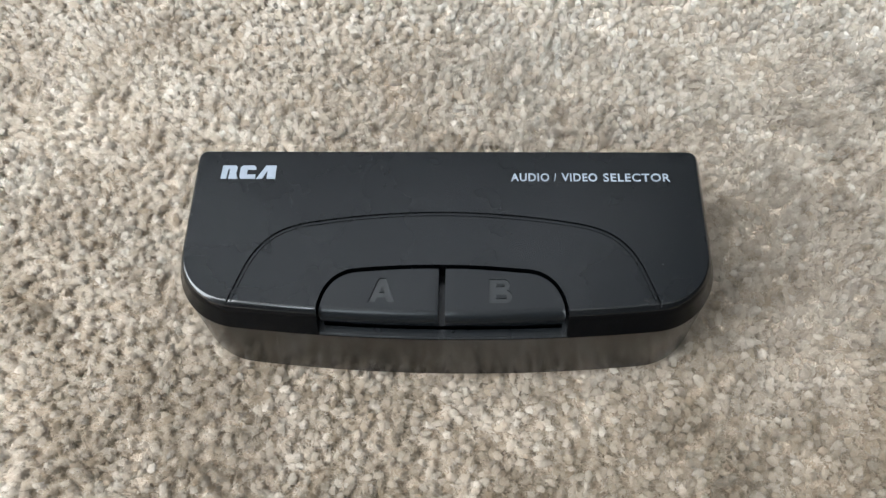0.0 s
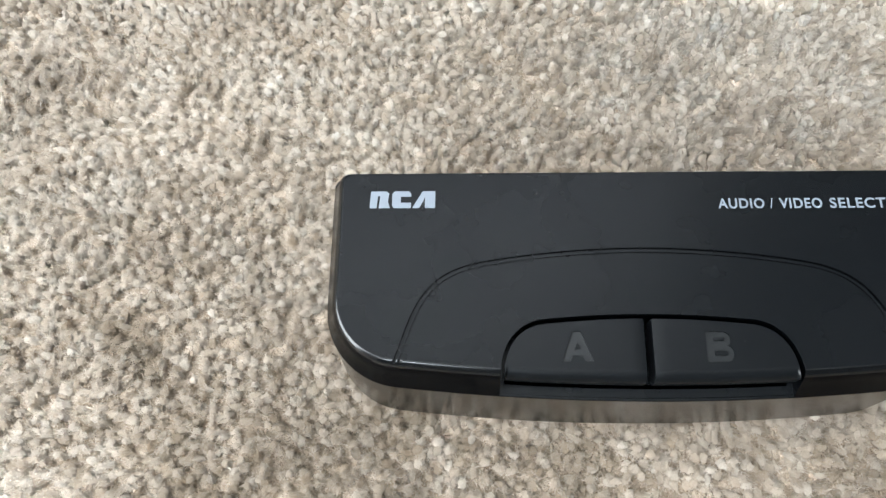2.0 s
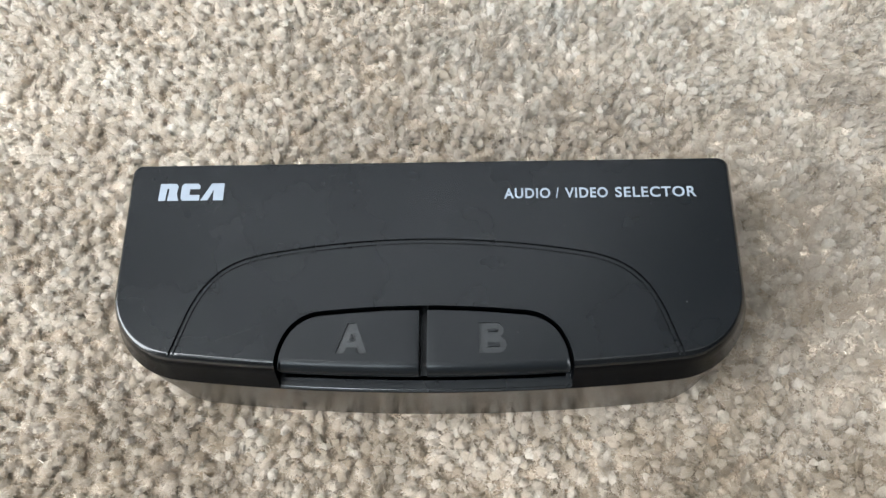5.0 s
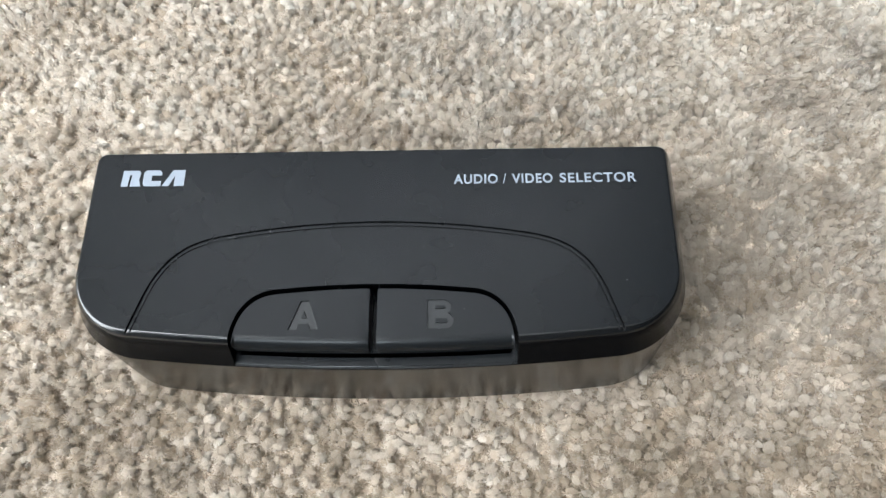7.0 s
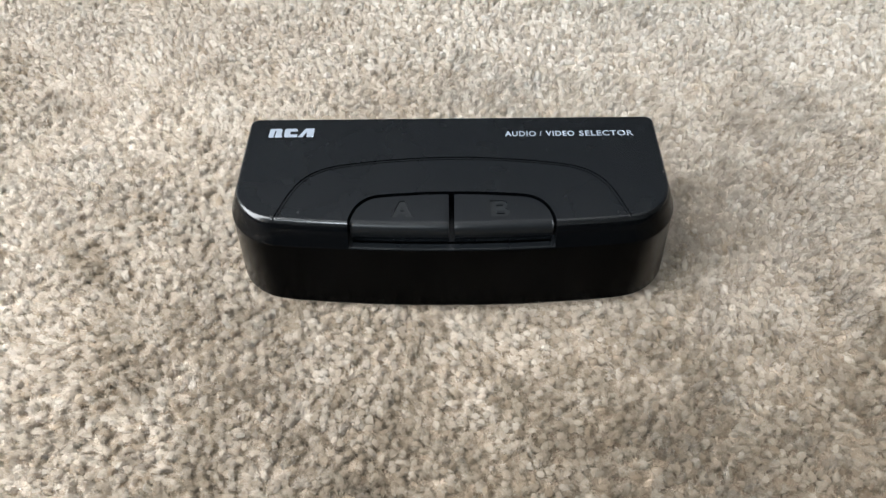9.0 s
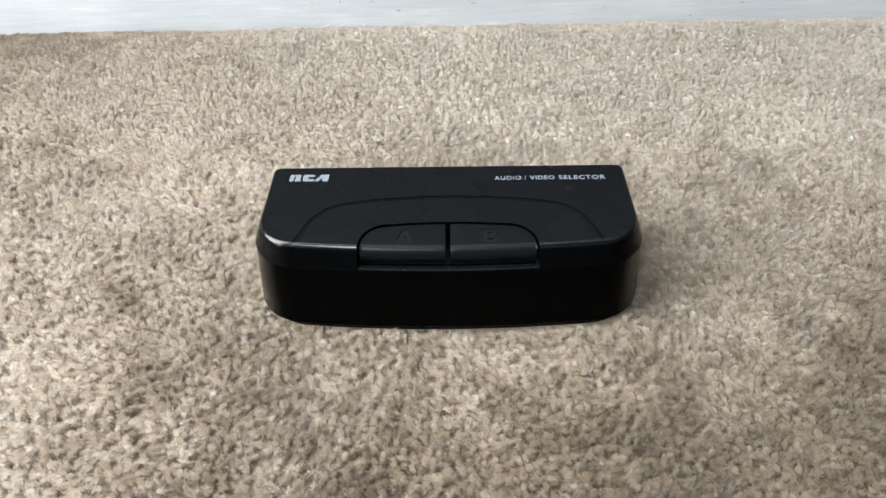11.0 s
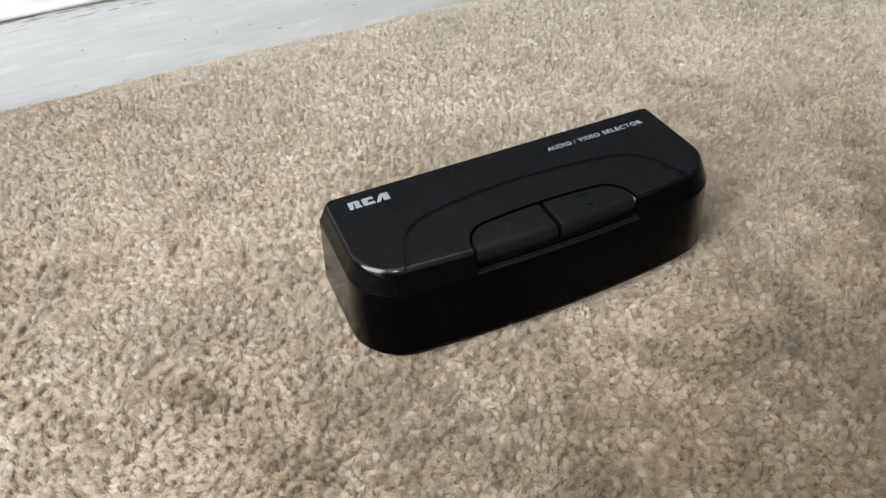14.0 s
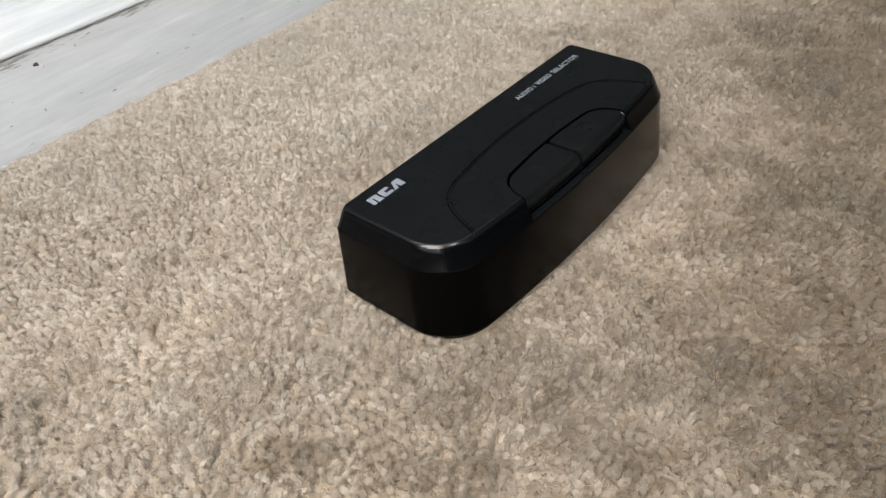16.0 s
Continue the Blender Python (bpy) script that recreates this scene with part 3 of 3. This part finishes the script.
dust(((61.3, -11.1, TOP, 0.17), (-8.5, -12.6, 41.6, 0.12), (-56.0, 9.0, TOP, 0.08), (8.0, 12.0, TOP, 0.07), (34.0, 8.0, TOP, 0.08), (-30.0, -5.0, TOP, 0.07), (22.0, -18.0, 41.55, 0.09), (70.0, 4.0, TOP, 0.08), (-46.0, -19.0, TOP, 0.07), (12.0, -2.0, TOP, 0.06)))


def field(px, py, s, k):
    return np.array([noise.noise((a * s, b * s, k)) for a, b in zip(px, py)])


def seen_floor(px, py):
    """The stretch of floor round the box and up to the skirting whose yarn ends can be told apart."""
    low = np.interp(py, [-0.18, -0.12, -0.09, 0.0, 0.06, 0.27], [-0.07, -0.105, -0.20, -0.228, -0.25, -0.350])
    high = np.interp(py, [-0.18, -0.12, -0.08, -0.05, 0.06, 0.27], [0.04, 0.165, 0.275, 0.31, 0.355, 0.375])
    return (px > low) & (px < high) & (py > -0.176)


# ---- the carpet's pile: twisted yarn ends, each a soft leaning bud with loose fibres ----
def pile():
    rng = np.random.default_rng(11)
    gap = 0.0030
    gx, gy = np.meshgrid(np.arange(-0.36, 0.38, gap), np.arange(-0.176, 0.295, gap * 0.9))
    gx = gx + (np.arange(gx.shape[0]) % 2)[:, None] * gap / 2
    x, y = gx.ravel() + rng.normal(0, 0.0007, gx.size), gy.ravel() + rng.normal(0, 0.0007, gx.size)
    skirt = SKIRT_Y + math.tan(radians(SKIRT_TURN)) * x

    def front(px):
        a = np.abs(px)
        bowed = -0.0312 + a ** 2 / 1.16
        c = np.clip(a - 0.0575, 0, 0.0199)
        return np.where(a < 0.0575, bowed, -0.0283 + 0.0200 - np.sqrt(0.0200 ** 2 - c ** 2))

    def inside(px, py):
        return np.maximum(np.maximum(np.abs(px) - 0.0778, py - 0.0276), front(px) - py)

    keep = seen_floor(x, y) & (y < skirt - 0.0008) & (inside(x, y) > -0.005)
    x, y, skirt = x[keep], y[keep], skirt[keep]
    n = len(x)

    # how the pile lies: brushed this way and that in patches
    lx = -0.05 + 0.42 * field(x, y, 15, 0.3) + 0.40 * field(x, y, 55, 2.3) + rng.normal(0, 0.22, n)
    ly = -0.08 + 0.42 * field(x, y, 13, 4.1) + 0.40 * field(x, y, 50, 6.7) + rng.normal(0, 0.22, n)
    top = 0.0021 + (0.0008 * field(x, y, 60, 9.0) + rng.normal(0, 0.00030, n)) * np.interp(y, [0.07, 0.19], [1.0, 0.45])
    calm = np.clip((y - 0.07) / 0.12, 0, 1)
    lx, ly = lx * (1 - 0.5 * calm), ly * (1 - 0.5 * calm)
    edge = 0.0165 + 0.0034 * field(x, 0 * x, 32, 3.0) + 0.0020 * field(x, 0 * x, 110, 5.0)
    top -= edge * np.clip(1 - (skirt - y) / 0.050, 0, 1) ** 1.6
    d = inside(x, y)
    under = d < -0.0012
    top = np.where(under, -0.0022, np.where(d < 0.006, np.minimum(top, 0.0030) - 0.0012 * (1 - np.clip(d, 0, 0.006) / 0.006), top))
    e = 0.0005
    near = np.clip(1 - d / 0.008, 0, 1) * ~under
    lx += 0.5 * near * (inside(x + e, y) - inside(x - e, y)) / (2 * e)
    ly += 0.5 * near * (inside(x, y + e) - inside(x, y - e)) / (2 * e)
    tall = 0.0095
    size = rng.uniform(0.68, 1.24, n) * (1 + 0.10 * calm)
    bend = rng.normal(0, 0.0004, (n, 2))
    spin, twist = rng.uniform(0, math.tau, n), rng.uniform(1.5, 4.0, n) * rng.choice([-1, 1], n)
    oval = rng.uniform(0.80, 1.25, n)

    def spine(s):
        """Centre of each yarn end at the height fraction s (n x k)."""
        px = x[:, None] + (lx[:, None] * tall * 0.5) * s ** 2.0 + bend[:, :1] * np.sin(math.pi * s)
        py = y[:, None] + (ly[:, None] * tall * 0.5) * s ** 2.0 + bend[:, 1:] * np.sin(math.pi * s)
        return np.stack([px, py, top[:, None] - tall * (1 - s)], -1)

    def girth(s, ang):
        """Radius of the bud at the height s in the direction ang: two plies, wound round one another."""
        round_ = np.interp(s, [0.3, 0.6, 0.78, 0.91, 1.0], [1.50, 1.76, 1.90, 1.72, 1.20]) * 0.001 * size[:, None]
        return round_ * (1 + 0.16 * np.cos(2 * (ang - spin[:, None] - twist[:, None] * s)))

    sides, levels = 5, np.array([0.42, 0.74, 0.93])
    rings = len(levels)
    s_all = np.broadcast_to(np.repeat(levels, sides), (n, rings * sides))
    a_all = spin[:, None] * 1.7 + s_all * 0.8 * twist[:, None] + np.tile(np.arange(sides) * math.tau / sides, rings)
    r_all = girth(s_all, a_all) * rng.uniform(0.62, 0.80, s_all.shape)
    ways = np.stack([np.cos(a_all) * oval[:, None], np.sin(a_all) / oval[:, None], np.zeros_like(a_all)], -1)
    bud = spine(s_all) + ways * r_all[..., None]
    bud += rng.normal(0, 0.00012, bud.shape)
    axis = np.stack([lx, ly, np.ones(n)], -1)
    axis /= np.linalg.norm(axis, axis=-1, keepdims=True)
    tip = spine(np.full((n, 1), 1.0)) + rng.normal(0, 0.00020, (n, 1, 3))
    per = rings * sides + 1
    verts_a = np.concatenate([bud, tip], 1)
    tri = []
    for r in range(rings - 1):
        for i in range(sides):
            a, b, c, e = r * sides + i, r * sides + (i + 1) % sides, (r + 1) * sides + (i + 1) % sides, (r + 1) * sides + i
            tri += [(a, b, c), (a, c, e)]
    tri += [((rings - 1) * sides + i, (rings - 1) * sides + (i + 1) % sides, rings * sides) for i in range(sides)]
    tris_a = (np.array(tri)[None] + (np.arange(n) * per)[:, None, None]).reshape(-1, 3)
    rise = np.tile(np.repeat([1.9, 2.6, 3.4], sides), (n, 1))
    soft_a = np.concatenate([ways * 0.8 + axis[:, None] * rise[..., None], axis[:, None]], 1).reshape(-1, 3)
    soft_a += rng.normal(0, 0.20, soft_a.shape)

    # loose fibres: they leave the bud's skin all round and follow the yarn in a soft fuzz
    k = 106
    s0 = rng.uniform(0.50, 0.98, (n, k))
    ang = rng.uniform(0, math.tau, (n, k))
    out = np.stack([np.cos(ang) * oval[:, None], np.sin(ang) / oval[:, None], np.zeros_like(ang)], -1)
    deep = np.where(s0 > 0.86, np.sqrt(rng.uniform(0, 1, (n, k))) * 0.86, rng.uniform(0.66, 0.90, (n, k)))
    root = spine(s0) + out * (girth(s0, ang) * deep)[..., None]
    crown = np.clip(s0 - 0.6, 0, 1)[..., None] * 2.5
    turned = np.stack([-out[..., 1], out[..., 0], 0 * ang], -1) * (np.sign(twist)[:, None, None] * rng.uniform(0.1, 0.7, (n, k, 1)))
    along = axis[:, None] * rng.uniform(0.6, 1.2, (n, k, 1)) + out * rng.uniform(0.1, 1.0, (n, k, 1)) + turned + rng.normal(0, 0.25, (n, k, 3))
    along /= np.linalg.norm(along, axis=-1, keepdims=True) + 1e-9
    span = rng.uniform(0.0009, 0.0020, (n, k, 1)) * np.where(rng.uniform(0, 1, (n, k, 1)) > 0.80, 1.5, 1.0)
    end = root + along * span
    side = np.cross(along, out + rng.normal(0, 0.6, (n, k, 3)))
    side /= np.linalg.norm(side, axis=-1, keepdims=True) + 1e-9
    wide = rng.uniform(0.000065, 0.000145, (n, k, 1))
    kept = (y[:, None] < 0.10) | (np.arange(k) < 32)
    verts_b = np.stack([root - side * wide, root + side * wide, end], 2)[kept].reshape(-1, 3)
    tris_b = np.arange(len(verts_b)).reshape(-1, 3)
    skin = out * 0.6 * deep[..., None] + axis[:, None] * (0.8 + crown)
    own = np.cross(side * 2, end - root)
    own /= np.linalg.norm(own, axis=-1, keepdims=True) + 1e-9
    facing = (own * skin).sum(-1) < 0
    own *= np.where(facing, -1, 1)[..., None]
    tris_b = np.where(facing[kept][:, None], tris_b[:, ::-1], tris_b)
    soft_b = np.repeat((skin + own * 0.9)[kept], 3, 0)

    verts = np.concatenate([verts_a.reshape(-1, 3), verts_b])
    tris = np.concatenate([tris_a, tris_b + n * per])
    pressed = inside(verts[:, 0], verts[:, 1]) < 0.0
    verts[pressed, 2] = np.minimum(verts[pressed, 2], -0.0014)
    wall_y = SKIRT_Y + math.tan(radians(SKIRT_TURN)) * verts[:, 0] - 0.0007
    verts[:, 1] = np.minimum(verts[:, 1], wall_y)
    me = bpy.data.meshes.new("carpet_pile")
    me.vertices.add(len(verts))
    me.vertices.foreach_set("co", verts.astype(np.float32).ravel())
    me.loops.add(tris.size)
    me.loops.foreach_set("vertex_index", tris.astype(np.int32).ravel())
    me.polygons.add(len(tris))
    me.polygons.foreach_set("loop_start", np.arange(0, tris.size, 3, dtype=np.int32))
    me.polygons.foreach_set("use_smooth", np.ones(len(tris), dtype=bool))
    me.update(calc_edges=True)
    soft = np.concatenate([soft_a, soft_b])
    soft /= np.linalg.norm(soft, axis=-1, keepdims=True) + 1e-9
    me.attributes.new("custom_normal", "FLOAT_VECTOR", "POINT").data.foreach_set("vector", soft.astype(np.float32).ravel())
    yarn = rng.uniform(0, 1, n)
    strand = a_all - twist[:, None] * s_all
    far = rng.uniform(0, 400, n)[:, None, None]
    wind_a = np.stack([5.5 * np.cos(strand), 5.5 * np.sin(strand), 4.0 * s_all], -1)
    wind_a = np.concatenate([wind_a, np.broadcast_to([[[0.0, 0.0, 4.0]]], (n, 1, 3))], 1) + far
    wind = np.concatenate([wind_a.reshape(-1, 3), np.repeat(rng.uniform(0, 400, (kept.sum(), 3)), 3, 0)])
    tint = np.concatenate([np.repeat(yarn, per), np.repeat(yarn, kept.sum(1) * 3)])
    me.attributes.new("yarn", "FLOAT", "POINT").data.foreach_set("value", tint.astype(np.float32))
    me.attributes.new("wind", "FLOAT_VECTOR", "POINT").data.foreach_set("vector", wind.astype(np.float32).ravel())
    me.materials.append(WOOL)
    return tagged(new("carpet_pile", me), "beige cut pile of soft twisted yarn tufts on the floor", "carpet", kind="stuff")


pile()


def carpet_beyond():
    """The rest of the carpet, out to the walls: an uneven sheet as high as the pile."""
    rng = np.random.default_rng(5)
    step = 0.010
    xs, ys = np.arange(ROOM_W + 0.004, ROOM_E - 0.004, step), np.arange(ROOM_S + 0.004, 0.288, step)
    gx, gy = np.meshgrid(xs, ys)
    gx, gy = gx + rng.normal(0, 0.002, gx.shape), gy + rng.normal(0, 0.002, gx.shape)
    near = np.clip(1 - (SKIRT_Y + math.tan(radians(SKIRT_TURN)) * gx - gy) / 0.05, 0, 1)
    gy = np.minimum(gy, SKIRT_Y + math.tan(radians(SKIRT_TURN)) * gx - 0.001)
    gz = rng.normal(-0.0005, 0.0011, gx.shape) - 0.0125 * near ** 1.6
    rows, cols = gx.shape
    i, j = np.meshgrid(np.arange(rows - 1), np.arange(cols - 1), indexing="ij")
    a = (i * cols + j).ravel()
    mx, my = gx[:-1, :-1].ravel() + step / 2, gy[:-1, :-1].ravel() + step / 2
    a = a[~seen_floor(mx, my)]
    me = bpy.data.meshes.new("carpet_beyond")
    me.from_pydata(np.stack([gx, gy, gz], -1).reshape(-1, 3).tolist(), [], np.stack([a, a + 1, a + cols + 1, a + cols], -1).tolist())
    me.attributes.new("yarn", "FLOAT", "POINT").data.foreach_set("value", rng.uniform(0, 1, gx.size).astype(np.float32))
    me.materials.append(WOOL)
    return tagged(new("carpet_beyond", me), "beige cut pile carpet out to the walls", "carpet", kind="stuff")


carpet_beyond()
